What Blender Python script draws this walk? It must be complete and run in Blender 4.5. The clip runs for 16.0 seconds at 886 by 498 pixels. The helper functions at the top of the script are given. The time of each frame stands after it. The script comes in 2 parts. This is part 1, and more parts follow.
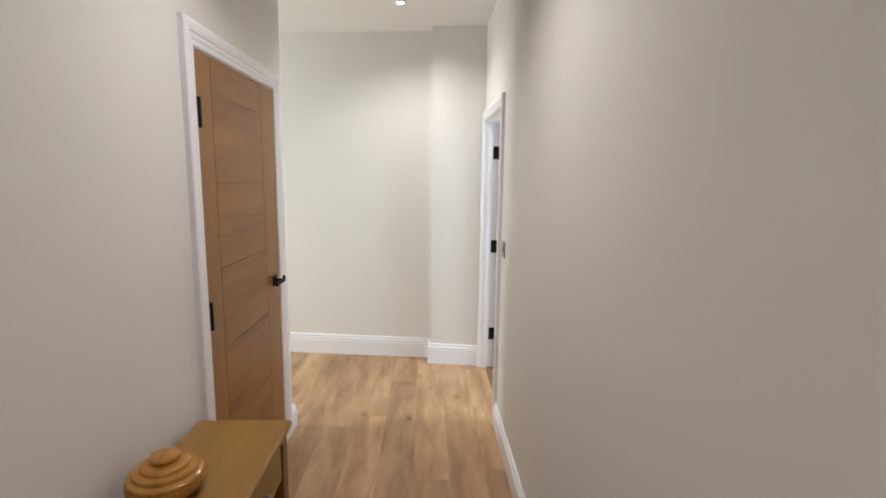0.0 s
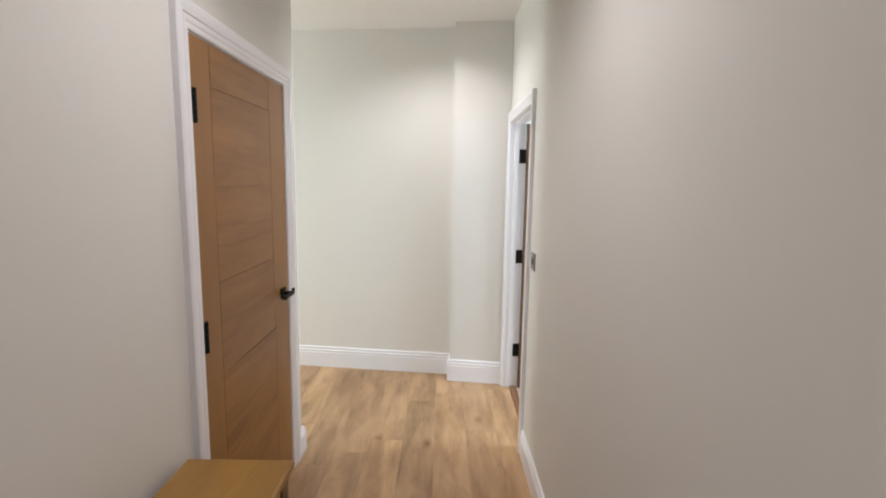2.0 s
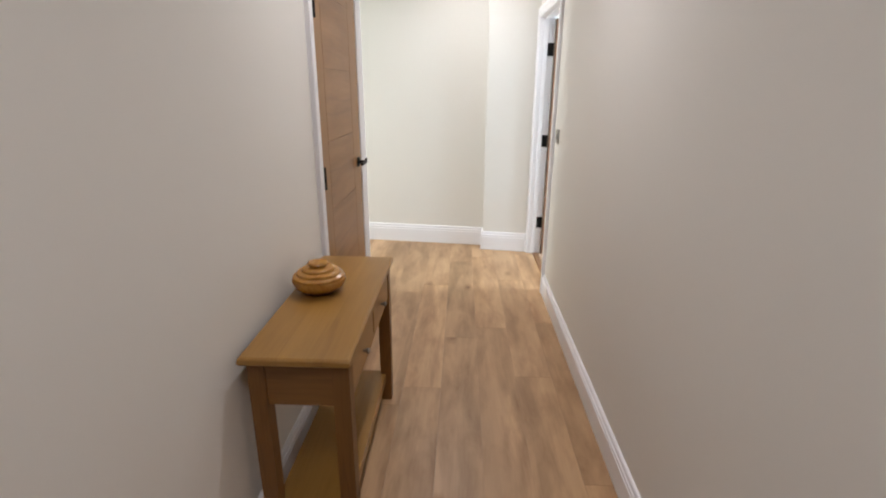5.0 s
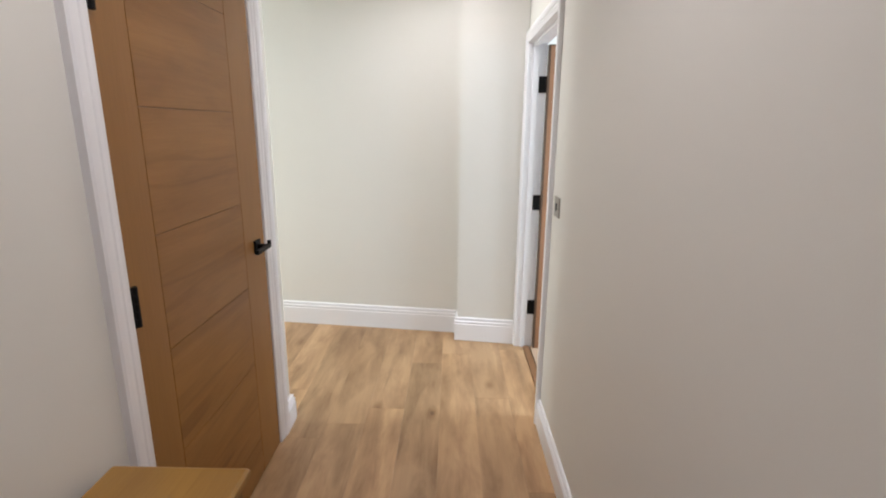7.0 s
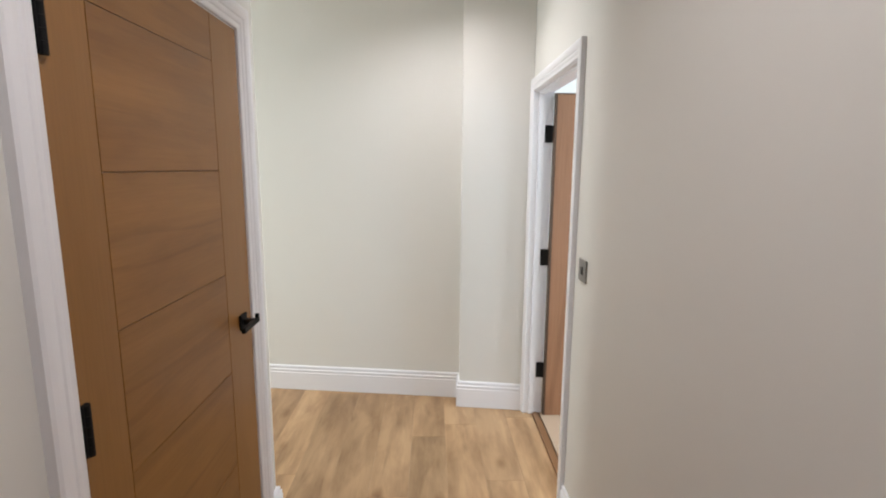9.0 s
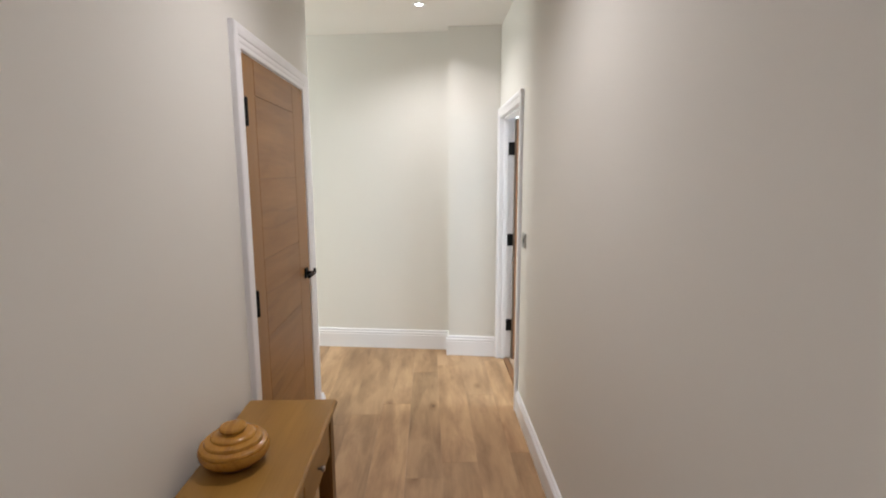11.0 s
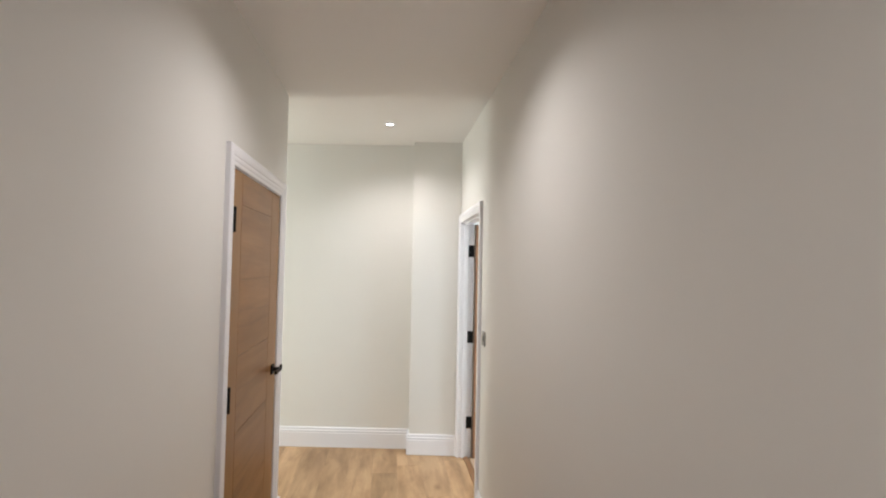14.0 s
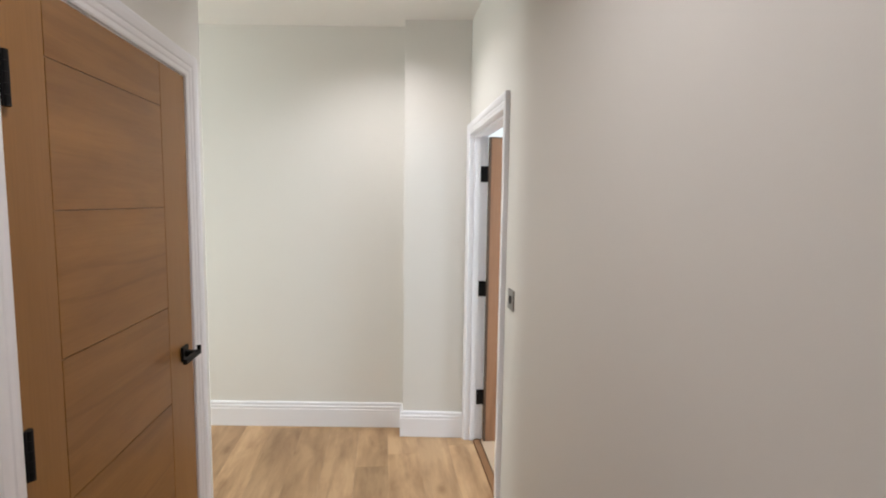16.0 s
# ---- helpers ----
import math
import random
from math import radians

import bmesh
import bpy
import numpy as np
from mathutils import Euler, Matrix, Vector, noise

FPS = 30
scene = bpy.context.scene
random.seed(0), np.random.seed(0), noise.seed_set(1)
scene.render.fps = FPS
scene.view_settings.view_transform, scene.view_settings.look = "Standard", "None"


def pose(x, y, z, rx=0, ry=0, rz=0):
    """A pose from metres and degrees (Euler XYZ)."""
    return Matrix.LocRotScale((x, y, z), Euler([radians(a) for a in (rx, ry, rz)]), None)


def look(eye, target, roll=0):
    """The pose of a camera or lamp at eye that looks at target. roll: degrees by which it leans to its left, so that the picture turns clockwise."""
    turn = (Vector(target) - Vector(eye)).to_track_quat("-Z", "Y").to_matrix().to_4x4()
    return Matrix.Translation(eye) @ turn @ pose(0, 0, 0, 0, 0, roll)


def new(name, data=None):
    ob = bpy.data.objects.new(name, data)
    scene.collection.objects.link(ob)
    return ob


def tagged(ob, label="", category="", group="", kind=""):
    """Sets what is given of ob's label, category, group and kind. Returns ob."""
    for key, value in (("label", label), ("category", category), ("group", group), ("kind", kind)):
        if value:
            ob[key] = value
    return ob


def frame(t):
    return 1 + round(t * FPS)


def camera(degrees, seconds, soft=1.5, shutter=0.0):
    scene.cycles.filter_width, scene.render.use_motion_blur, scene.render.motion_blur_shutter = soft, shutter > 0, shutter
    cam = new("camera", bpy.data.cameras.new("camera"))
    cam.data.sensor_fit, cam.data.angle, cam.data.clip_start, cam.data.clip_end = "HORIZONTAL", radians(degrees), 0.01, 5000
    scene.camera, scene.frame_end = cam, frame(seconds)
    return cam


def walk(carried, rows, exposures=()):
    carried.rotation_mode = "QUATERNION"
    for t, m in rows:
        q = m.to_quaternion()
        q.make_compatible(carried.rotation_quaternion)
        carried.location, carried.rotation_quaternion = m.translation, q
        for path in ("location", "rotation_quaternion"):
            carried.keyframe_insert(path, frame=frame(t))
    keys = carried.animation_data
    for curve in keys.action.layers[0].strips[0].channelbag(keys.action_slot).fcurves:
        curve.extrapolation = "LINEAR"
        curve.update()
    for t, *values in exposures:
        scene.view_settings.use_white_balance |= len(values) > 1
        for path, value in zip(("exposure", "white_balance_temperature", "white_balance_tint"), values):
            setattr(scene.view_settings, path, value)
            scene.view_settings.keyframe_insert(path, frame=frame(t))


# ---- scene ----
cam = camera(83.6, 16.0, 2.0)
PATH = [
    (0, (0.021, -0.119, 1.59), (0.092, 1.857, 1.287), 0.7),
    (0.5, (-0.037, 0.157, 1.549), (-0.009, 2.129, 1.217), 1.0),
    (1, (-0.057, 0.417, 1.598), (-0.032, 2.386, 1.247), 0.8),
    (1.5, (-0.023, 0.401, 1.589), (-0.003, 2.374, 1.265), 0.4),
    (2, (-0.006, 0.134, 1.576), (-0.003, 2.115, 1.298), 0.9),
    (2.5, (-0.044, -0.146, 1.483), (-0.232, 1.814, 1.133), 1.5),
    (3, (-0.119, -0.383, 1.391), (-0.377, 1.482, 0.717), 1.1),
    (3.2, (-0.145, -0.457, 1.361), (-0.385, 1.346, 0.529), 1.1),
    (5.3, (-0.142, -0.591, 1.487), (-0.169, 1.346, 0.989), 0.1),
    (5.5, (-0.126, -0.469, 1.5), (-0.125, 1.492, 1.107), 0.1),
    (6, (-0.028, -0.158, 1.471), (-0.008, 1.815, 1.145), 0.2),
    (6.5, (0.031, 0.146, 1.464), (0.007, 2.097, 1.026), 0.2),
    (7, (0.01, 0.558, 1.495), (-0.02, 2.499, 1.014), 0.5),
    (7.5, (0.008, 0.937, 1.502), (0.032, 2.882, 1.037), 0.1),
    (8, (0.019, 1.28, 1.535), (0.037, 3.248, 1.181), 0.3),
    (8.5, (-0.02, 1.219, 1.534), (-0.046, 3.198, 1.246), 0.6),
    (9, (-0.121, 0.824, 1.553), (-0.074, 2.796, 1.228), 0.4),
    (9.5, (-0.082, 0.483, 1.564), (-0.034, 2.455, 1.234), 0.3),
    (9.7, (-0.032, 0.377, 1.575), (-0.033, 2.354, 1.275), -0.0),
    (11.8, (-0.133, -0.438, 1.555), (-0.022, 1.536, 1.249), 0.4),
    (12, (-0.134, -0.453, 1.587), (-0.01, 1.535, 1.406), 0.6),
    (12.5, (-0.169, -0.447, 1.607), (-0.002, 1.546, 1.594), 1.1),
    (13, (-0.141, -0.462, 1.66), (0.032, 1.529, 1.723), 1.2),
    (13.5, (-0.133, -0.456, 1.633), (0.056, 1.533, 1.735), 1.1),
    (14, (-0.145, -0.428, 1.613), (0.074, 1.559, 1.684), 1.1),
    (14.5, (-0.125, -0.292, 1.6), (0.138, 1.69, 1.573), 1.0),
    (15, (-0.023, 0.029, 1.579), (0.277, 2.005, 1.509), 0.9),
    (15.5, (-0.013, 0.31, 1.566), (0.279, 2.284, 1.433), 0.7),
    (16, (-0.074, 0.671, 1.569), (0.169, 2.647, 1.381), 0.8),
]
walk(cam, [(t, look(eye, target, roll)) for t, eye, target, roll in PATH],
     [(0, -0.15, 6500, 10), (1.5, -0.16, 6450, 10), (2.5, -0.11, 6380, 10), (3.1, 0.05, 6320, 10), (5.5, 0.05, 6420, 10), (6.5, -0.1, 6400, 10), (7.5, -0.2, 6400, 10),
      (8.1, -0.33, 6400, 10), (8.7, -0.3, 6400, 10), (9.5, -0.2, 6450, 10), (12, -0.14, 6580, 9), (14, -0.13, 6580, 9), (15, -0.2, 6520, 10), (16, -0.25, 6480, 10)])


# ---- light ----
world = bpy.data.worlds.new("sky")
scene.world = world
world.use_nodes = True
wt = world.node_tree
sky = wt.nodes.new("ShaderNodeTexSky")
sky.sky_type, sky.sun_disc, sky.sun_elevation, sky.sun_rotation = "NISHITA", False, radians(35), radians(120)
wt.links.new(sky.outputs[0], wt.nodes["Background"].inputs[0])
wt.nodes["Background"].inputs[1].default_value = 0.1

# the last of these is an unseen addition, placed to light the near walls
SPOTS = [(-0.155, 3.37), (-0.15, 1.475), (-0.15, -0.72)]
CEIL = 2.70
SPOT_W, SPOT_COL = 52.0, (1.0, 0.952, 0.96)
for n, (x, y) in enumerate(SPOTS):
    lamp = bpy.data.lights.new("downlight_lamp", "SPOT")
    lamp.energy, lamp.color, lamp.spot_size, lamp.spot_blend, lamp.shadow_soft_size = SPOT_W, SPOT_COL, radians(147), 0.9, 0.03
    lo = new("downlight_lamp", lamp)
    lo.matrix_world = pose(x, y, CEIL - 0.012)


def daylight(name, eye, target, w, h, watts, colour):
    lamp = bpy.data.lights.new(name, "AREA")
    lamp.shape, lamp.size, lamp.size_y, lamp.energy, lamp.color = "RECTANGLE", w, h, watts, colour
    ob = new(name, lamp)
    ob.matrix_world = look(eye, target)
    return ob


daylight("window_daylight_room", (3.14, 2.85, 1.5), (0.3, 3.4, 1.0), 1.2, 1.3, 122, (0.72, 0.87, 1.0))
daylight("window_daylight_passage", (-4.14, 3.3, 1.45), (0.0, 3.6, 1.2), 0.8, 1.3, 54, (0.88, 0.965, 0.93))


# ---- materials ----
def material(name, rough=0.5, metal=0.0):
    m = bpy.data.materials.new(name)
    m.use_nodes = True
    b = m.node_tree.nodes["Principled BSDF"]
    b.inputs["Roughness"].default_value, b.inputs["Metallic"].default_value = rough, metal
    return m, m.node_tree, b


def node(nt, kind, **inputs):
    n = nt.nodes.new(kind)
    for k, v in inputs.items():
        n.inputs[k.replace("_", " ")].default_value = v
    return n


def ramp(nt, fac, stops):
    r = nt.nodes.new("ShaderNodeValToRGB")
    while len(r.color_ramp.elements) < len(stops):
        r.color_ramp.elements.new(0.5)
    for e, (p, c) in zip(r.color_ramp.elements, stops):
        e.position, e.color = p, (*c, 1)
    nt.links.new(fac, r.inputs[0])
    return r


def mix(nt, a, b, fac, mode="MIX"):
    m = nt.nodes.new("ShaderNodeMix")
    m.data_type, m.blend_type = "RGBA", mode
    for sock, v in ((m.inputs[0], fac), (m.inputs[6], a), (m.inputs[7], b)):
        if isinstance(v, bpy.types.NodeSocket):
            nt.links.new(v, sock)
        else:
            sock.default_value = v if isinstance(v, (int, float)) else (*v, 1)
    return m.outputs[2]


def bump(nt, b, height, strength, distance):
    n = node(nt, "ShaderNodeBump", Strength=strength, Distance=distance)
    nt.links.new(height, n.inputs["Height"])
    nt.links.new(n.outputs[0], b.inputs["Normal"])


def coords(nt, scale, rand=0.0):
    tc = nt.nodes.new("ShaderNodeTexCoord")
    mp = nt.nodes.new("ShaderNodeMapping")
    mp.inputs["Scale"].default_value = scale
    nt.links.new(tc.outputs["Object"], mp.inputs["Vector"])
    if rand:
        oi = nt.nodes.new("ShaderNodeObjectInfo")
        mul = node(nt, "ShaderNodeVectorMath")
        mul.operation = "SCALE"
        mul.inputs[0].default_value = (3.1 * rand, 5.7 * rand, 4.3 * rand)
        nt.links.new(oi.outputs["Random"], mul.inputs["Scale"])
        nt.links.new(mul.outputs[0], mp.inputs["Location"])
    return mp.outputs[0]


def noise_tex(nt, vec, scale, detail=4.0, rough=0.55, distort=0.0):
    n = node(nt, "ShaderNodeTexNoise", Scale=scale, Detail=detail, Roughness=rough, Distortion=distort)
    nt.links.new(vec, n.inputs["Vector"])
    return n.outputs[0]


def paint(name, colour, rough, orange=0.06, fine=260.0):
    m, nt, b = material(name, rough)
    v = coords(nt, (1, 1, 1))
    big = noise_tex(nt, v, 1.3, 3)
    small = noise_tex(nt, v, 9.0, 5)
    dark = tuple(c * 0.955 for c in colour)
    c1 = mix(nt, colour, dark, big)
    c2 = mix(nt, c1, tuple(c * 0.975 for c in colour), small)
    nt.links.new(c2, b.inputs["Base Color"])
    bump(nt, b, noise_tex(nt, v, fine, 3), orange, 0.002)
    return m


def wood(name, light, dark, along, rough=0.42, fine=1.0, rand=0.0, knots=0.0, contrast=1.0, vary=0.0, rings_n=24.0, patch=3.0, distort=1.6, figure=0.0, toned=False, pore=0.7, blotch=0.0):
    """Oak with its grain along one axis (0, 1, 2), in the object's own space."""
    m, nt, b = material(name, rough)
    s = [1.0, 1.0, 1.0]
    s[along] = 0.09
    v = coords(nt, s, rand)
    s2 = [1.0, 1.0, 1.0]
    s2[along] = 0.025
    vf = coords(nt, s2, rand)
    rings = noise_tex(nt, v, 7.0, 3, 0.5, distort)
    wave = nt.nodes.new("ShaderNodeMath")
    wave.operation = "MULTIPLY"
    wave.inputs[1].default_value = rings_n
    nt.links.new(rings, wave.inputs[0])
    sn = nt.nodes.new("ShaderNodeMath")
    sn.operation = "SINE"
    nt.links.new(wave.outputs[0], sn.inputs[0])
    lo = tuple(l + (d - l) * 0.55 * contrast for l, d in zip(light, dark))
    r1 = ramp(nt, sn.outputs[0], [(0.0, light), (0.75, light), (1.0, lo)])
    broad = noise_tex(nt, v, patch, 5, 0.62, 0.8)
    r2 = ramp(nt, broad, [(0.35, (1, 1, 1)), (0.68, tuple(1 - (1 - d / max(l, 1e-4)) * 0.75 * contrast for l, d in zip(light, dark)))])
    c = mix(nt, r1.outputs[0], r2.outputs[0], 1.0, "MULTIPLY")
    pores = noise_tex(nt, vf, 150.0 * fine, 4, 0.7)
    r3 = ramp(nt, pores, [(0.36, (0.8, 0.77, 0.72)), (0.56, (1, 1, 1))])
    c = mix(nt, c, r3.outputs[0], pore, "MULTIPLY")
    if blotch:
        s5 = [1.0, 1.0, 1.0]
        s5[along] = 0.24
        vb = coords(nt, s5, rand)
        smoke = ramp(nt, noise_tex(nt, vb, 10.0, 4, 0.6, 0.3), [(0.42, (1, 1, 1)), (0.7, (1 - 0.36 * blotch, 1 - 0.42 * blotch, 1 - 0.47 * blotch))])
        c = mix(nt, c, smoke.outputs[0], 1.0, "MULTIPLY")
        pale = ramp(nt, noise_tex(nt, vb, 7.0, 3, 0.5, 0.2), [(0.55, (1, 1, 1)), (0.75, (1.16, 1.17, 1.18))])
        c = mix(nt, c, pale.outputs[0], blotch, "MULTIPLY")
    if knots:
        s3 = [1.0, 1.0, 1.0]
        s3[along] = 0.45
        vk = coords(nt, s3, rand)
        vo = node(nt, "ShaderNodeTexVoronoi", Scale=5.4, Randomness=1.0)
        warp = mix(nt, vk, noise_tex(nt, vk, 14.0, 2), 0.04)
        nt.links.new(warp, vo.inputs["Vector"])
        r4 = ramp(nt, vo.outputs["Distance"], [(0.025, (0.34, 0.26, 0.19)), (0.075, (0.66, 0.58, 0.5)), (0.2, (1, 1, 1))])
        c = mix(nt, c, r4.outputs[0], knots, "MULTIPLY")
    if figure:
        s4 = [1.0, 1.0, 1.0]
        s4[along] = 0.13
        vg = coords(nt, s4, rand)
        where = ramp(nt, noise_tex(nt, vg, 5.0, 2, 0.4), [(0.5, (0, 0, 0)), (0.62, (1, 1, 1))])
        turns = node(nt, "ShaderNodeMath")
        turns.operation = "MULTIPLY"
        turns.inputs[1].default_value = 48.0
        nt.links.new(noise_tex(nt, vg, 5.0, 2, 0.4), turns.inputs[0])
        lines = node(nt, "ShaderNodeMath")
        lines.operation = "SINE"
        nt.links.new(turns.outputs[0], lines.inputs[0])
        streak = ramp(nt, lines.outputs[0], [(0.35, (1, 1, 1)), (0.92, (1 - 0.42 * figure, 1 - 0.5 * figure, 1 - 0.58 * figure))])
        c = mix(nt, c, mix(nt, (1, 1, 1), streak.outputs[0], where.outputs[0]), 1.0, "MULTIPLY")
    if toned:
        tone = nt.nodes.new("ShaderNodeObjectInfo")
        c = mix(nt, c, tone.outputs["Color"], 1.0, "MULTIPLY")
    if vary:
        oi = nt.nodes.new("ShaderNodeObjectInfo")
        r5 = ramp(nt, oi.outputs["Random"], [(0.0, (1 - vary, 1 - vary * 1.2, 1 - vary * 1.4)), (0.35, (1.0, 0.985, 0.97)), (0.7, (1 - vary * 0.5, 1 - vary * 0.6, 1 - vary * 0.7)), (1.0, (1 + vary * 0.5, 1 + vary * 0.5, 1 + vary * 0.5))])
        c = mix(nt, c, r5.outputs[0], 1.0, "MULTIPLY")
    nt.links.new(c, b.inputs["Base Color"])
    rr = node(nt, "ShaderNodeMapRange", To_Min=rough - 0.06, To_Max=rough + 0.1)
    nt.links.new(broad, rr.inputs[0])
    nt.links.new(rr.outputs[0], b.inputs["Roughness"])
    bump(nt, b, pores, 0.12, 0.001)
    return m


def metal(name, colour, rough, metallic=1.0):
    m, nt, b = material(name, rough, metallic)
    v = coords(nt, (1, 1, 0.1))
    n = noise_tex(nt, v, 180, 3)
    nt.links.new(mix(nt, colour, tuple(c * 0.8 for c in colour), n), b.inputs["Base Color"])
    bump(nt, b, n, 0.05, 0.0005)
    return m


WALL = paint("cream_wall_paint", (0.788, 0.770, 0.733), 0.62)
CEILING = paint("white_ceiling_paint", (0.88, 0.86, 0.835), 0.7)
GLOSS = paint("white_satin_woodwork_paint", (0.885, 0.88, 0.915), 0.3, 0.03, 60.0)
FLOOR = wood("oak_plank_floor", (0.57, 0.366, 0.2), (0.285, 0.166, 0.078), 1, 0.38, 0.8, 1.0, 1.0, 0.7, 0.04, 6.0, 6.0, 1.0, 0.0, True, 0.25, 1.0)
GROUT = wood("dark_plank_joint", (0.16, 0.1, 0.06), (0.1, 0.06, 0.035), 1, 0.7)
DOOR_H = wood("oak_veneer_across", (0.33, 0.155, 0.039), (0.195, 0.084, 0.019), 1, 0.37, 1.0, 1.0, 0.0, 0.75, 0.05, 6.0, 5.5, 0.4, 0.6, False, 0.35, 0.5)
DOOR_V = wood("oak_veneer_upright", (0.325, 0.155, 0.041), (0.23, 0.105, 0.027), 2, 0.37, 1.0, 1.0, 0.0, 0.5, 0.0, 6.0, 3.0, 0.4, 0.0, False, 0.35, 0.2)
for m in (DOOR_H, DOOR_V):
    m.node_tree.nodes["Principled BSDF"].inputs["Specular IOR Level"].default_value = 0.38
DOOR_EDGE = wood("oak_lipping_dark", (0.25, 0.13, 0.055), (0.17, 0.085, 0.035), 2, 0.5)
DOOR2 = wood("pale_oak_veneer_upright", (0.36, 0.178, 0.094), (0.21, 0.098, 0.047), 2, 0.42, 1.0, 1.0, 0.0, 0.7, 0.0, 12.0, 3.0, 0.8, 1.2)
# shade on the open leaf's hinge edge and top, put into the wood colour
LIPPING_SHADED = wood("shaded_lipping", (0.1, 0.055, 0.03), (0.06, 0.032, 0.018), 2, 0.55)
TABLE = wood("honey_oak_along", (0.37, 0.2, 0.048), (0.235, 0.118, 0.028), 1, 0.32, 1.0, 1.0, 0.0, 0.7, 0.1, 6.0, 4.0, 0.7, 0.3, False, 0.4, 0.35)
# same oak for legs and end aprons, with the shade below the top in its colour
TABLE_V_SHADED = wood("shaded_honey_oak_upright", (0.205, 0.093, 0.022), (0.13, 0.055, 0.013), 2, 0.4, 1.0, 1.0, 0.0, 0.7)
TABLE_X_SHADED = wood("shaded_honey_oak_across", (0.205, 0.093, 0.022), (0.13, 0.055, 0.013), 0, 0.4, 1.0, 1.0, 0.0, 0.7)
BOWL = wood("polished_turned_wood", (0.47, 0.226, 0.038), (0.25, 0.1, 0.017), 1, 0.17, 0.6, 0.0, 0.0, 0.6, 0.0, 14.0)
BOWL_DARK = wood("dark_turned_wood_base", (0.17, 0.062, 0.018), (0.09, 0.032, 0.01), 2, 0.28)
STRIP = wood("brown_threshold_wood", (0.27, 0.135, 0.062), (0.17, 0.082, 0.036), 1, 0.4)
BLACK = metal("matt_black_metal", (0.006, 0.0055, 0.0055), 0.6, 0.0)
BLACK.node_tree.nodes["Principled BSDF"].inputs["Specular IOR Level"].default_value = 0.22
STEEL = metal("brushed_steel", (0.36, 0.34, 0.32), 0.34)
CHROME = metal("polished_chrome", (0.75, 0.74, 0.72), 0.12)
DARKPL = metal("dark_plastic", (0.03, 0.03, 0.03), 0.4, 0.0)
CARPET = paint("pale_carpet", (0.47, 0.335, 0.23), 0.95, 0.6, 400.0)
GLASS, gnt, gb = material("window_glass", 0.02)
gb.inputs["Transmission Weight"].default_value = 1.0
BULB, bnt, bb = material("lit_lamp_lens", 0.4)
bb.inputs["Emission Color"].default_value = (1.0, 0.96, 0.9, 1)
bb.inputs["Emission Strength"].default_value = 22.0


# ---- building blocks ----
def box(bm, lo, hi, bevel=0.0):
    r = bmesh.ops.create_cube(bm, size=1.0)
    for v in r["verts"]:
        v.co = Vector([lo[k] if v.co[k] < 0 else hi[k] for k in range(3)])
    if bevel:
        es = list({e for v in r["verts"] for e in v.link_edges})
        bmesh.ops.bevel(bm, geom=es, offset=bevel, segments=2, profile=0.7, affect="EDGES")


def mesh_of(bm, name, mat, smooth=False):
    bmesh.ops.recalc_face_normals(bm, faces=bm.faces)
    me = bpy.data.meshes.new(name)
    bm.to_mesh(me)
    bm.free()
    me.materials.append(mat)
    if smooth:
        for p in me.polygons:
            p.use_smooth = True
    return me


def part(name, bm, mat, parent=None, label="", smooth=False):
    ob = new(name, mesh_of(bm, name, mat, smooth))
    if parent is not None:
        ob.parent = parent
    return tagged(ob, label)


def block(name, lo, hi, mat, parent=None, label="", bevel=0.0):
    """One bevelled block whose origin is its middle."""
    c = (Vector(lo) + Vector(hi)) / 2
    bm = bmesh.new()
    box(bm, Vector(lo) - c, Vector(hi) - c, bevel)
    ob = part(name, bm, mat, parent, label)
    ob.location = c
    return ob


def boxes(name, list_of, mat, parent=None, label=""):
    bm = bmesh.new()
    for lo, hi in list_of:
        box(bm, lo, hi)
    return part(name, bm, mat, parent, label)


def structure(ob, label, category):
    return tagged(ob, label, category, kind="structure")


def sweep(bm, sections):
    """A solid through sections, each a ring of the same number of points."""
    rings = [[bm.verts.new(p) for p in ring] for ring in sections]
    n = len(rings[0])
    for a, b in zip(rings, rings[1:]):
        for i in range(n):
            bm.faces.new((a[i], a[(i + 1) % n], b[(i + 1) % n], b[i]))
    bm.faces.new(rings[0][::-1])
    bm.faces.new(rings[-1])


def skirting_profile(h, d):
    """(depth, height) outline with two beads near its top."""
    return [(0, 0.001), (d, 0.001), (d, h * 0.72), (d * 0.82, h * 0.735), (d * 0.82, h * 0.77), (d * 0.95, h * 0.79), (d * 0.95, h * 0.84),
            (d * 0.62, h * 0.87), (d * 0.62, h * 0.9), (d * 0.72, h * 0.925), (d * 0.66, h * 0.965), (d * 0.4, h), (0, h)]


def skirting(name, pts, h=0.145, d=0.018, label="white painted moulded skirting board along the wall"):
    """Runs along plan points; the room lies to the left of the way, corners are mitred."""
    prof = skirting_profile(h, d)
    P = [Vector((x, y)) for x, y in pts]
    norms = [Vector((-(b - a).y, (b - a).x)).normalized() for a, b in zip(P, P[1:])]
    rings = []
    for i, p in enumerate(P):
        if i == 0 or i == len(P) - 1:
            off = norms[0] if i == 0 else norms[-1]
        else:
            a, b = norms[i - 1], norms[i]
            off = (a + b) / (1 + a.dot(b))
        rings.append([(p.x + off.x * u, p.y + off.y * u, z) for u, z in prof])
    bm = bmesh.new()
    sweep(bm, rings)
    return structure(part(name, bm, GLOSS), label, "skirting board")


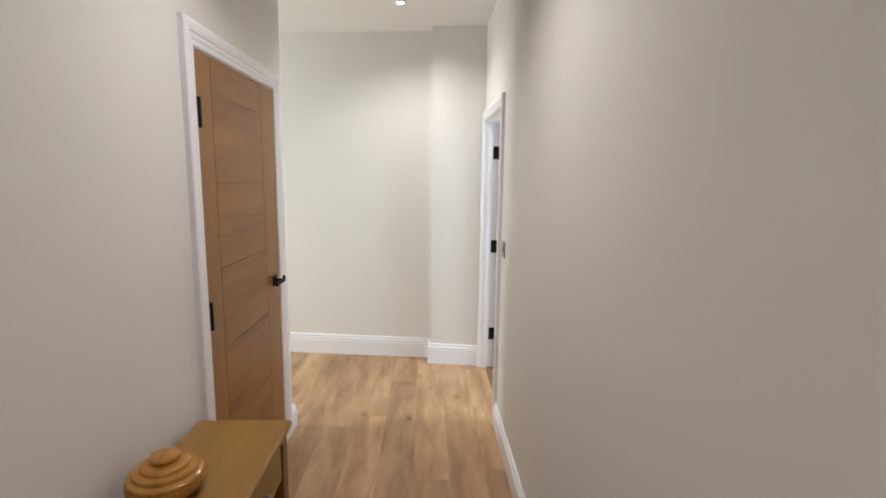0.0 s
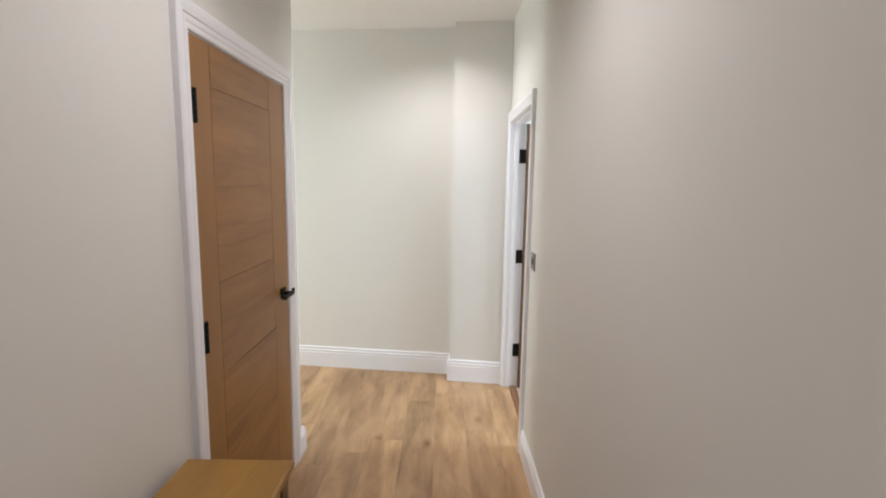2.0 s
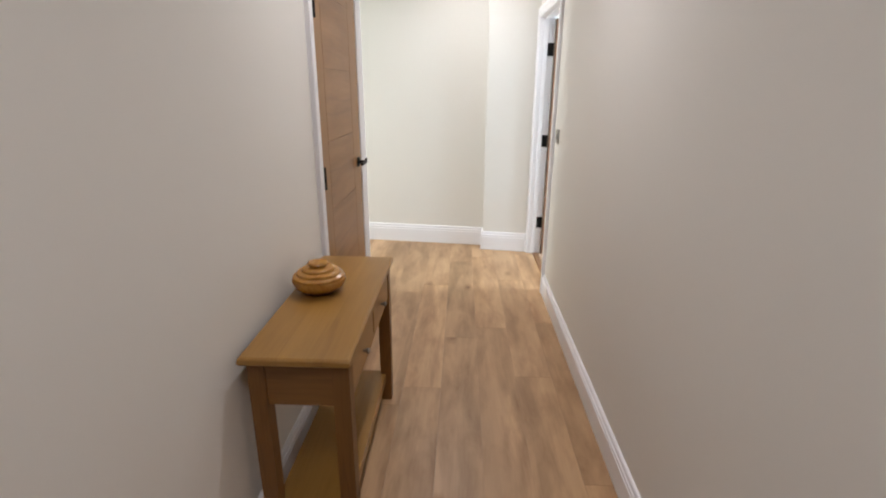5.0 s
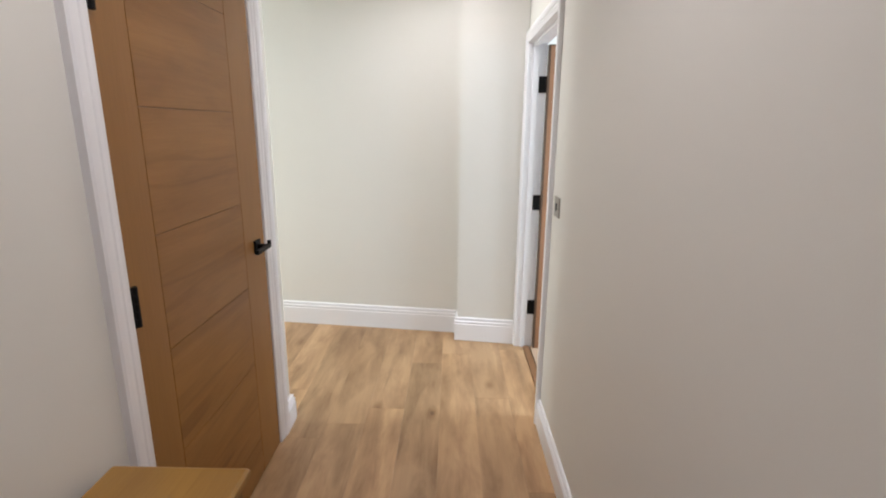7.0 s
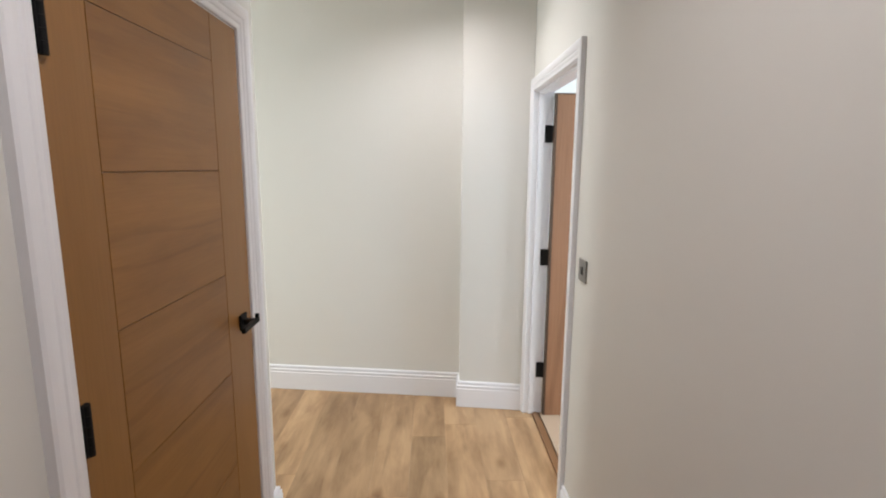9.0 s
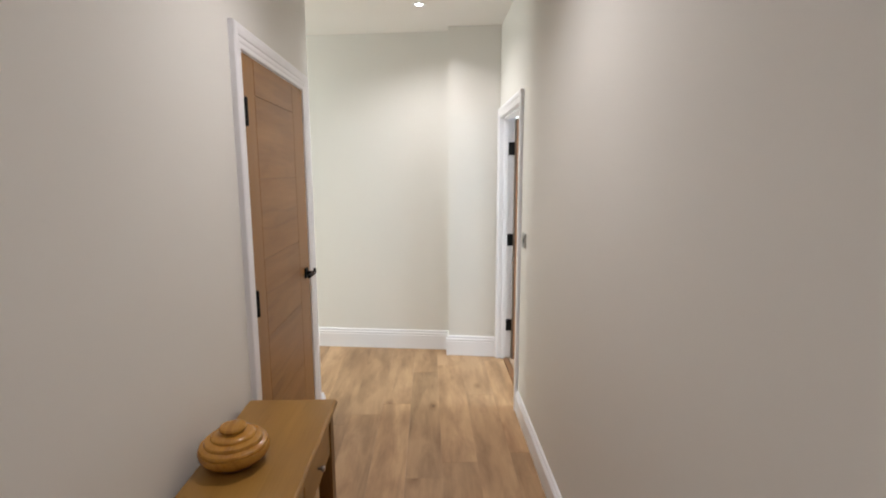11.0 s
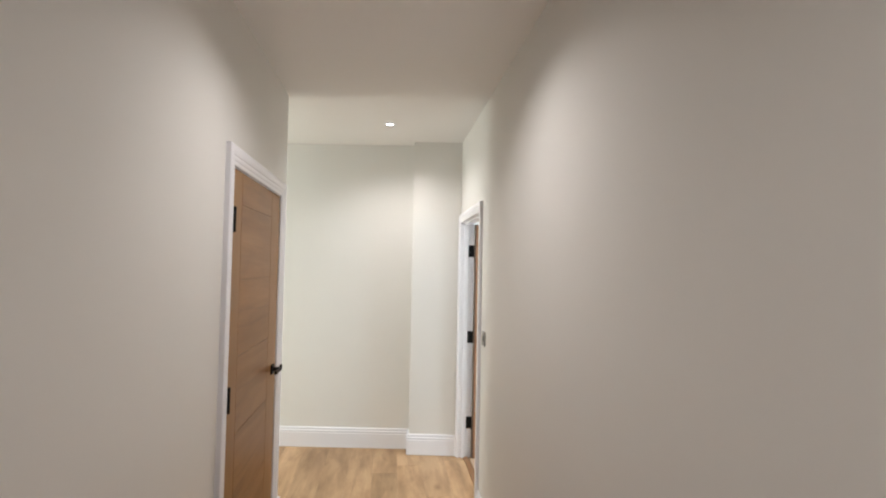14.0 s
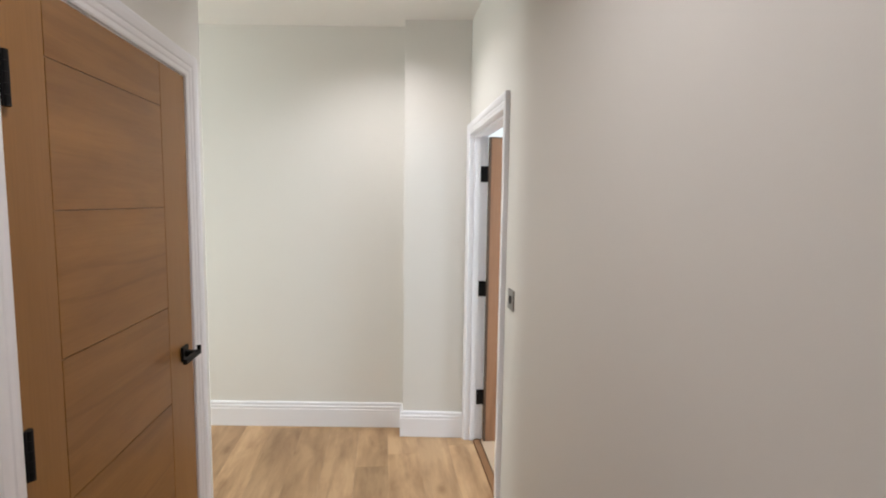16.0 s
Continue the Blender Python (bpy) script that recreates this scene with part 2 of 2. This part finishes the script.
ARCH = [(0.0, 0.0), (0.0, 0.011), (0.004, 0.014), (0.014, 0.014), (0.018, 0.017), (0.026, 0.0185), (0.030, 0.0165), (0.034, 0.0205), (0.046, 0.0235), (0.058, 0.0235), (0.064, 0.02), (0.064, 0.0)]


def architrave(name, y0, y1, top, x, side, k=1.0, dep=1.0, label="white moulded door architrave on the wall", z0=0.0, far_k=None):
    """Mitred moulding round an opening from y0 to y1 in the wall plane x; side: the way it stands proud."""
    k1 = k if far_k is None else far_k
    rings = []
    for y, sg, kk, z in ((y0, -1, k, z0), (y0, -1, k, top), (y1, 1, k1, top), (y1, 1, k1, z0)):
        rings.append([(x + side * v * dep, y + sg * u * kk, z + (u * k if z == top else 0)) for u, v in ARCH])
    bm = bmesh.new()
    sweep(bm, rings)
    return structure(part(name, bm, GLOSS), label, "door frame")


# ---- plan ----
XL, XR = -0.808, 0.48          # faces of the corridor's side walls
Y0 = -3.6                      # closing wall behind the walk
LEND = 2.84                    # where the left wall ends and a passage opens
XW = -4.2                      # far end of that passage
LD0, LD1, LDT = 1.736, 2.65, 2.018   # left door opening
RD0, RD1, RDT = 2.905, 3.785, 1.988   # right door opening
XRO = 0.585                    # room side of the right wall
# end wall, turned a little out of square
EA, EB = Vector((0.30, 3.992)), Vector((XW, 4.532))
edir = (EB - EA).normalized()

# floor: a base and planks over it
floor = structure(boxes("floor", [((XW - 0.2, Y0 - 0.2, -0.12), (3.4, 4.7, -0.006))], GROUT), "pale oak plank floor with knots and fine dark joints", "floor")

ceiling = structure(boxes("ceiling", [((XW - 0.2, Y0 - 0.2, CEIL), (3.4, 4.9, CEIL + 0.15))], CEILING), "flat white painted ceiling", "ceiling")

wall_left = structure(boxes("wall_left", [((XL - 0.13, Y0, 0), (XL, LD0 - 0.02, CEIL)), ((XL - 0.13, LD1 + 0.02, 0), (XL, LEND, CEIL)), ((XL - 0.13, LD0 - 0.02, LDT + 0.02), (XL, LD1 + 0.02, CEIL))], WALL), "cream painted corridor wall with a door opening", "wall")
structure(boxes("wall_passage_south", [((XW, LEND - 0.13, 0), (XL - 0.131, LEND, CEIL))], WALL), "cream painted passage wall", "wall")
structure(boxes("wall_left_room", [((XL - 1.6, 1.3, 0), (XL - 1.5, LEND - 0.131, CEIL)), ((XL - 1.5, 1.3, 0), (XL - 0.131, 1.4, CEIL))], WALL), "plain painted wall behind the closed door", "wall")
wall_right = structure(boxes("wall_right", [((XR, Y0, 0), (XRO, RD0 - 0.02, CEIL)), ((XR, RD1 + 0.02, 0), (XRO, 4.5, CEIL)), ((XR, RD0 - 0.02, RDT + 0.02), (XRO, RD1 + 0.02, CEIL))], WALL), "cream painted corridor wall with a doorway", "wall")
structure(boxes("wall_south", [((XL, Y0 - 0.1, 0), (XR, Y0, CEIL))], WALL), "cream painted wall closing the corridor", "wall")

bm = bmesh.new()
en = Vector((-edir.y, edir.x))
if en.y < 0:
    en = -en
ring = [(p.x, p.y) for p in (EA - edir * 0.19, EB + edir * 0.3, EB + edir * 0.3 + en * 0.15, EA - edir * 0.19 + en * 0.15)]
sweep(bm, [[(x, y, z) for x, y in ring] for z in (0, CEIL)])
structure(part("wall_north", bm, WALL), "cream painted end wall", "wall")

# boxed pier standing before the end wall
PA, PB = Vector((0.066, 3.889)), Vector((0.478, 3.832))
bm = bmesh.new()
ring = [(PA.x, PA.y), (PB.x, PB.y), (PB.x, 4.2), (PA.x + 0.012, 4.2)]
sweep(bm, [[(x, y, z) for x, y in ring] for z in (0, CEIL)])
structure(part("wall_pier", bm, WALL), "cream painted boxed pier beside the doorway", "wall")

# far end of the passage, with a window
def wall_with_window(name, x0, x1, ya, yb, wy0, wy1, wz0, wz1):
    w = structure(boxes(name, [((x0, ya, 0), (x1, wy0, CEIL)), ((x0, wy1, 0), (x1, yb, CEIL)), ((x0, wy0, 0), (x1, wy1, wz0)), ((x0, wy0, wz1), (x1, wy1, CEIL))], WALL), "painted wall with a window", "wall")
    win = new(name.replace("wall", "window"))
    xm = (x0 + x1) / 2
    win.location = (xm, (wy0 + wy1) / 2, wz0)
    hw, hh = (wy1 - wy0) / 2, wz1 - wz0
    bm = bmesh.new()
    for lo, hi in (((-0.03, -hw, 0), (0.03, -hw + 0.06, hh)), ((-0.03, hw - 0.06, 0), (0.03, hw, hh)), ((-0.029, -hw + 0.06, 0), (0.029, hw - 0.06, 0.06)), ((-0.029, -hw + 0.06, hh - 0.06), (0.029, hw - 0.06, hh))):
        box(bm, lo, hi)
    part("window_frame", bm, GLOSS, win)
    bm = bmesh.new()
    box(bm, (-0.004, -hw + 0.06, 0.06), (0.004, hw - 0.06, hh - 0.06))
    pane = part("pane", bm, GLASS, win)
    pane.visible_shadow = False
    structure(win, "white framed window letting in daylight", "window")


wall_with_window("wall_passage_west", XW - 0.12, XW, LEND - 0.13, 4.7, 2.86, 3.74, 0.8, 2.1)
wall_with_window("wall_room_east", 3.2, 3.32, 1.2, 4.7, 2.15, 3.55, 0.8, 2.2)
structure(boxes("wall_room_north", [((XRO, 4.5, 0), (3.2, 4.6, CEIL))], WALL), "plain painted room wall", "wall")
structure(boxes("wall_room_south", [((XRO, 1.2, 0), (3.2, 1.3, CEIL))], WALL), "plain painted room wall", "wall")
structure(boxes("floor_room", [((0.575, 1.3, -0.006), (3.2, 4.5, 0.004))], CARPET), "pale beige floor of the room beyond the doorway", "floor")

# skirting boards
skirting("baseboard_right", [(XR, Y0), (XR, RD0 - 0.064)])
skirting("baseboard_left", [(XL, LD0 - 0.066), (XL, Y0)])
skirting("baseboard_corner", [(XW, LEND), (XL, LEND), (XL, LD1 + 0.099)], d=0.022)
skirting("baseboard_end", [tuple(EA + edir * ((PA.x - EA.x) / edir.x)), tuple(EB)], h=0.173, d=0.02, label="tall white moulded skirting board along the end wall")
skirting("baseboard_pier", [(PB.x - 0.018, PB.y + 0.0025), tuple(PA), (PA.x + 0.006, 4.0)], h=0.173, d=0.02, label="tall white moulded skirting board round the pier")

# left door lining and architrave
structure(boxes("trim_left_lining", [((XL - 0.13, LD0 - 0.02, 0), (XL + 0.002, LD0, LDT + 0.02)), ((XL - 0.13, LD1, 0), (XL + 0.002, LD1 + 0.02, LDT + 0.02)), ((XL - 0.13, LD0, LDT), (XL + 0.002, LD1, LDT + 0.02)),
      ((XL - 0.082, LD0, 0), (XL - 0.04, LD0 + 0.012, LDT)), ((XL - 0.082, LD1 - 0.012, 0), (XL - 0.04, LD1, LDT)), ((XL - 0.082, LD0 + 0.012, LDT - 0.012), (XL - 0.04, LD1 - 0.012, LDT))], GLOSS), "white painted door lining with stops", "door frame")
architrave("trim_left_architrave", LD0 - 0.004, LD1 + 0.004, LDT + 0.004, XL, 1, 1.3, far_k=1.55)

# right doorway lining, stops and architraves
structure(boxes("trim_right_lining", [((XR - 0.002, RD0 - 0.02, 0), (XRO + 0.002, RD0, RDT + 0.02)), ((XR - 0.002, RD1, 0), (XRO + 0.002, RD1 + 0.02, RDT + 0.02)), ((XR - 0.002, RD0, RDT), (XRO + 0.002, RD1, RDT + 0.02)),
      ((XR + 0.022, RD0, 0), (XR + 0.058, RD0 + 0.012, RDT)), ((XR + 0.022, RD1 - 0.012, 0), (XR + 0.058, RD1, RDT)), ((XR + 0.022, RD0 + 0.012, RDT - 0.012), (XR + 0.058, RD1 - 0.012, RDT))], GLOSS), "white painted door lining with stops", "door frame")
architrave("trim_right_architrave", RD0 + 0.002, RD1 - 0.002, RDT + 0.004, XR, -1, 1.05, far_k=0.62)
structure(block("trim_threshold", (XR + 0.046, RD0 + 0.001, -0.006), (XR + 0.084, RD1 - 0.001, 0.007), STRIP, bevel=0.003), "brown wooden threshold strip in the doorway", "threshold")


# ---- doors ----
def hinge(parent, x, y, z, h=0.1, wx=0.006, wy=0.024):
    bm = bmesh.new()
    box(bm, (-wx, -wy, -h / 2), (wx, wy, h / 2), 0.001)
    for k in range(5):
        zz = -h / 2 + h * (k + 0.5) / 5
        r = bmesh.ops.create_cone(bm, cap_ends=True, segments=12, radius1=0.007, radius2=0.007, depth=h / 5 - 0.001)
        for v in r["verts"]:
            v.co += Vector((wx, 0.0, zz))
    ob = part("hinge", bm, BLACK, parent, "matt black butt hinge")
    ob.location = (x, y, z)
    return ob


# left door: flush veneer leaf with upright stiles and stacked boards between narrow grooves
door = new("door_1")
door.location = (XL + 0.006, LD0 + 0.003, 0.006)
W, H, T = LD1 - LD0 - 0.006, LDT - 0.009, 0.044
bm = bmesh.new()
box(bm, (-T, 0, 0), (-0.004, W, H))
part("core", bm, DOOR_EDGE, door)
gl, gr = 1.875 - LD0 - 0.003, 2.445 - LD0 - 0.003
g = 0.0012
block("stile", (-0.0045, 0.0, 0.0), (0, gl - g, H), DOOR_V, door, bevel=0.0012)
block("stile", (-0.0045, gr + g, 0.0), (0, W, H), DOOR_V, door, bevel=0.0012)
cuts = [0.0, 0.17, 0.513, 0.85, 1.19, 1.532, 1.866, H]
for a, b in zip(cuts, cuts[1:]):
    block("panel", (-0.0045, gl + g, a + (g if a else 0)), (0, gr - g, b - (g if b < H else 0)), DOOR_H, door, bevel=0.0012)
for z in (1.79, 1.03, 0.24):
    hinge(door, 0.003, 0.006, z, 0.108, 0.005, 0.011)
# lever handle on a square rose
handle = new("door_handle")
handle.parent = door
handle.location = (0, W - 0.088, 0.995)
bm = bmesh.new()
box(bm, (0, -0.027, -0.027), (0.009, 0.027, 0.027), 0.0015)
part("rose", bm, BLACK, handle)
bm = bmesh.new()
box(bm, (0.009, -0.010, -0.010), (0.05, 0.010, 0.010), 0.002)
box(bm, (0.040, -0.112, -0.009), (0.053, 0.03, 0.009), 0.002)
box(bm, (0.040, 0.018, -0.009), (0.053, 0.03, 0.022), 0.002)
part("lever", bm, BLACK, handle, "black square bar lever")
tagged(handle, "matt black lever handle on a square rose")
structure(door, "closed oak veneer door with grooved panels and black fittings", "door")

# right door: stands open into the room
door2 = new("door_2")
door2.location = (XRO + 0.004, RD1 - 0.002, 0.008)
W2, H2 = 0.84, 1.968
bm = bmesh.new()
box(bm, (0.0112, -0.044, 0), (W2, 0.0, H2 - 0.0082))
part("leaf", bm, DOOR2, door2)
bm = bmesh.new()
box(bm, (0.0, -0.0452, 0.0), (0.011, -0.0005, H2))
box(bm, (0.0112, -0.0452, H2 - 0.008), (W2, -0.0005, H2 + 0.0005))
part("lipping", bm, LIPPING_SHADED, door2, "oak lipping along the hinge edge and top, coloured dark as shade")
for z in (1.742, 1.008, 0.285):
    bm = bmesh.new()
    box(bm, (-0.046, -0.003, -0.05), (0.002, 0.001, 0.05), 0.0008)
    for k in range(5):
        r = bmesh.ops.create_cone(bm, cap_ends=True, segments=12, radius1=0.007, radius2=0.007, depth=0.019)
        for v in r["verts"]:
            v.co += Vector((-0.001, -0.006, -0.04 + 0.02 * k))
    h = part("hinge", bm, BLACK, door2, "matt black butt hinge")
    h.location = (0, 0, z)
bm = bmesh.new()
box(bm, (W2 - 0.09, -0.053, 0.985), (W2 - 0.036, -0.044, 1.039), 0.0015)
box(bm, (W2 - 0.073, -0.094, 1.002), (W2 - 0.053, -0.053, 1.022), 0.002)
box(bm, (W2 - 0.18, -0.097, 1.002), (W2 - 0.053, -0.084, 1.022), 0.002)
part("door_handle", bm, BLACK, door2, "matt black lever handle")
structure(door2, "pale oak door standing open into the room", "door")


# ---- downlights ----
def ring_profile(bm, prof, seg=40):
    rows = [[bm.verts.new((r * math.cos(a), r * math.sin(a), z)) for a in [2 * math.pi * i / seg for i in range(seg)]] for r, z in prof]
    for a, b in zip(rows, rows[1:]):
        for i in range(seg):
            bm.faces.new((a[i], a[(i + 1) % seg], b[(i + 1) % seg], b[i]))
    return rows


def downlight(x, y):
    ob = new("downlight")
    ob.location = (x, y, CEIL)
    bm = bmesh.new()
    rows = ring_profile(bm, [(0.045, 0.0), (0.045, -0.003), (0.042, -0.006), (0.03, -0.006), (0.0235, -0.003), (0.0235, 0.0)])
    part("bezel", bm, GLOSS, ob, "white round bezel", True)
    bm = bmesh.new()
    rows = ring_profile(bm, [(0.0232, -0.0012), (0.02, -0.0022), (0.01, -0.003), (0.002, -0.0034)])
    bm.faces.new(rows[-1])
    part("lens", bm, BULB, ob, "glowing round lamp lens", True)
    tagged(ob, "small round white recessed ceiling downlight, lit", "ceiling light", "downlights along the corridor")


for x, y in SPOTS:
    downlight(x, y)

# ---- switch ----
switch = new("light_switch")
switch.location = (XR, 2.725, 1.155)
bm = bmesh.new()
box(bm, (-0.007, -0.045, -0.044), (0, 0.045, 0.044), 0.002)
part("plate", bm, STEEL, switch, "brushed steel plate")
bm = bmesh.new()
box(bm, (-0.011, -0.010, -0.016), (-0.007, 0.010, 0.016), 0.0015)
part("rocker", bm, DARKPL, switch, "small dark rocker")
for dy in (-0.03, 0.03):
    bm = bmesh.new()
    r = bmesh.ops.create_cone(bm, cap_ends=True, segments=12, radius1=0.0035, radius2=0.0035, depth=0.002, matrix=Matrix.Rotation(radians(90), 4, "Y"))
    for v in r["verts"]:
        v.co += Vector((-0.0075, dy, 0))
    part("screw", bm, CHROME, switch)
tagged(switch, "brushed steel light switch plate with dark rocker on the wall", "light switch")


# ---- console table ----
TX0, TX1, TY0, TY1, TZ = -0.782, -0.452, 0.637, 1.557, 0.715
table = new("console_table")
table.location = (TX0, TY0, 0)
tw, tl = TX1 - TX0, TY1 - TY0
for k, (u0, u1) in enumerate(((0.0, 0.118), (0.118, 0.222), (0.222, tw))):
    # three boards glued side by side, the outer edges rounded over
    bm = bmesh.new()
    half, top_h = tl / 2, 0.028
    prof = [(u0, 0.0), (u1, 0.0), (u1, top_h), (u0, top_h)]
    if k == 0:
        prof = [(u0 + 0.005, 0.0), (u1, 0.0), (u1, top_h), (u0 + 0.008, top_h), (u0 + 0.002, top_h - 0.004), (u0, top_h - 0.011), (u0, 0.006)]
    if k == 2:
        prof = [(u0, 0.0), (u1 - 0.005, 0.0), (u1, 0.006), (u1, top_h - 0.011), (u1 - 0.002, top_h - 0.004), (u1 - 0.008, top_h), (u0, top_h)]
    um, zm = (u0 + u1) / 2, top_h / 2
    ends = ((-half, 0.007), (-half + 0.003, 0.003), (-half + 0.009, 0.0), (half - 0.009, 0.0), (half - 0.003, 0.003), (half, 0.007))
    sweep(bm, [[(u - um, y, (z - zm) * (1 - d / zm)) for u, z in prof] for y, d in ends])
    board = part("top_board", bm, TABLE, table)
    board.location = (um, half, TZ - top_h / 2)
for lx in (0.012, tw - 0.012 - 0.052):
    for ly in (0.03, tl - 0.03 - 0.052):
        bm = bmesh.new()
        s0, s1 = 0.026, 0.024
        sweep(bm, [[(-s, -s, z), (s, -s, z), (s, s, z), (-s, s, z)] for s, z in ((s1, 0.0), (s0, 0.3), (s0, TZ - 0.028))])
        bmesh.ops.bevel(bm, geom=[e for e in bm.edges if abs(e.verts[0].co.z - e.verts[1].co.z) > 0.1], offset=0.002, segments=2, affect="EDGES")
        leg = part("leg", bm, TABLE_V_SHADED, table)
        leg.location = (lx + 0.026, ly + 0.026, 0)
xa, xb, ya, yb = 0.012 + 0.008, tw - 0.012 - 0.006, 0.03 + 0.008, tl - 0.03 - 0.008
za, zb = TZ - 0.028 - 0.15, TZ - 0.0285
block("side_apron", (0.0645, ya, za), (tw - 0.0645, ya + 0.018, zb), TABLE_X_SHADED, table)
block("side_apron", (0.0645, yb - 0.018, za), (tw - 0.0645, yb, zb), TABLE_X_SHADED, table)
block("back_apron", (xa, 0.085, za), (xa + 0.018, tl - 0.085, zb), TABLE, table)
block("drawer_rail", (xb - 0.02, 0.085, za), (xb, tl - 0.085, za + 0.02), TABLE, table)
mid = tl / 2
for y0, y1 in ((0.089, mid - 0.012), (mid + 0.012, tl - 0.089)):
    dr = block("drawer", (xb - 0.02, y0, za + 0.023), (xb + 0.002, y1, zb - 0.004), TABLE, table, "oak drawer front", bevel=0.002)
    bm = bmesh.new()
    rows = ring_profile(bm, [(0.006, 0.0), (0.005, 0.01), (0.009, 0.014), (0.0125, 0.02), (0.011, 0.026), (0.004, 0.029)], 20)
    bm.faces.new(rows[-1])
    bm.transform(Matrix.Rotation(radians(90), 4, "Y"))
    bm.transform(Matrix.Scale(0.85, 4))
    kn = part("knob", bm, STEEL, dr, "small dull steel knob", True)
    kn.location = (0.011, -0.012, -0.018)
block("stile_between", (xb - 0.019, mid - 0.0115, za + 0.0205), (xb, mid + 0.0115, zb), TABLE_V_SHADED, table)
block("shelf", (0.04, 0.05, 0.125), (tw - 0.04, tl - 0.05, 0.142), TABLE, table, bevel=0.002)
block("shelf_rail", (tw - 0.058, 0.0855, 0.1), (tw - 0.04, tl - 0.0855, 0.1245), TABLE, table, bevel=0.0015)
block("shelf_rail", (0.04, 0.0855, 0.1), (0.058, tl - 0.0855, 0.1245), TABLE, table, bevel=0.0015)
tagged(table, "honey oak console table with two drawers against the wall", "console table")


# ---- lidded bowl ----
def turned(name, prof, mat, parent, label=""):
    bm = bmesh.new()
    rows = ring_profile(bm, [(u * 0.95, z * 1.1) for u, z in prof], 64)
    bm.faces.new(rows[0][::-1])
    bm.faces.new(rows[-1])
    ob = part(name, bm, mat, parent, label, True)
    mod = ob.modifiers.new("edge", "EDGE_SPLIT")
    mod.split_angle = radians(38)
    return ob


bowl = new("lidded_bowl")
bowl.location = (-0.675, 1.138, TZ)
turned("foot", [(0.055, 0.0), (0.062, 0.003), (0.066, 0.01), (0.07, 0.014)], BOWL_DARK, bowl, "dark brown turned foot")
turned("body", [(0.07, 0.0145), (0.085, 0.019), (0.097, 0.028), (0.1035, 0.038), (0.105, 0.047), (0.103, 0.054)], BOWL, bowl, "polished honey brown bowl body")
turned("lid", [(0.1, 0.0545), (0.1015, 0.058), (0.099, 0.063), (0.09, 0.067), (0.086, 0.068), (0.0855, 0.072), (0.083, 0.0765), (0.072, 0.080), (0.066, 0.081), (0.0655, 0.085), (0.062, 0.089),
               (0.05, 0.0925), (0.036, 0.0935), (0.033, 0.0955), (0.038, 0.099), (0.0405, 0.104), (0.037, 0.109), (0.025, 0.1125), (0.006, 0.114)], BOWL, bowl, "stepped turned lid with a round knob")
tagged(bowl, "polished turned wooden bowl with stepped lid on the table", "bowl")

# ---- floor planks ----
PW, PL, SEAM = 0.1935, 1.38, 0.157
plank_cache = {}


def plank(x0, x1, y0, y1, tone):
    key = (round(x1 - x0, 3), round(y1 - y0, 3))
    if key not in plank_cache:
        hx, hy, e = key[0] / 2 - 0.0002, key[1] / 2 - 0.0002, 0.0007
        bm = bmesh.new()
        sweep(bm, [[(-a, -b, z), (a, -b, z), (a, b, z), (-a, b, z)] for a, b, z in ((hx, hy, -0.0055), (hx, hy, -0.0006), (hx - e, hy - e, 0.0))])
        plank_cache[key] = mesh_of(bm, "plank", FLOOR)
    ob = new("plank", plank_cache[key])
    ob.location = ((x0 + x1) / 2, (y0 + y1) / 2, 0)
    ob.color = (tone, tone * 0.985, tone * 0.97, 1)
    ob.parent = floor


rng = random.Random(7)
ENDS = {-5: 2.69, -4: 2.815, -3: 2.965, -2: 3.505, -1: 2.26, 0: 1.706 + PL, 1: 2.343}    # a plank end in each row of the corridor
TONES = {-5: 0.84, -4: 0.93, -3: 1.04, -2: 0.83, -1: 0.89, 0: 0.97, 1: 0.87}
for col in range(-23, 3):
    x0, x1 = max(SEAM + col * PW, XW), min(SEAM + (col + 1) * PW, XR + 0.045)
    if x1 - x0 < 0.01:
        continue
    lo, hi = (Y0, 4.4) if x1 > XL else (LEND - 0.1, 4.6)
    end = ENDS.get(col, rng.uniform(-1, 1))
    y = end
    while y > lo:
        y -= PL
    while y < hi:
        a, b = max(y, lo), min(y + PL, hi)
        near = col in TONES and abs(y + PL - end) < 0.01
        tone = TONES[col] if near else rng.choice((0.87, 0.92, 0.96, 1.0, 1.03))
        if b - a > 0.02:
            plank(x0, x1, a, b, tone)
        y += PL
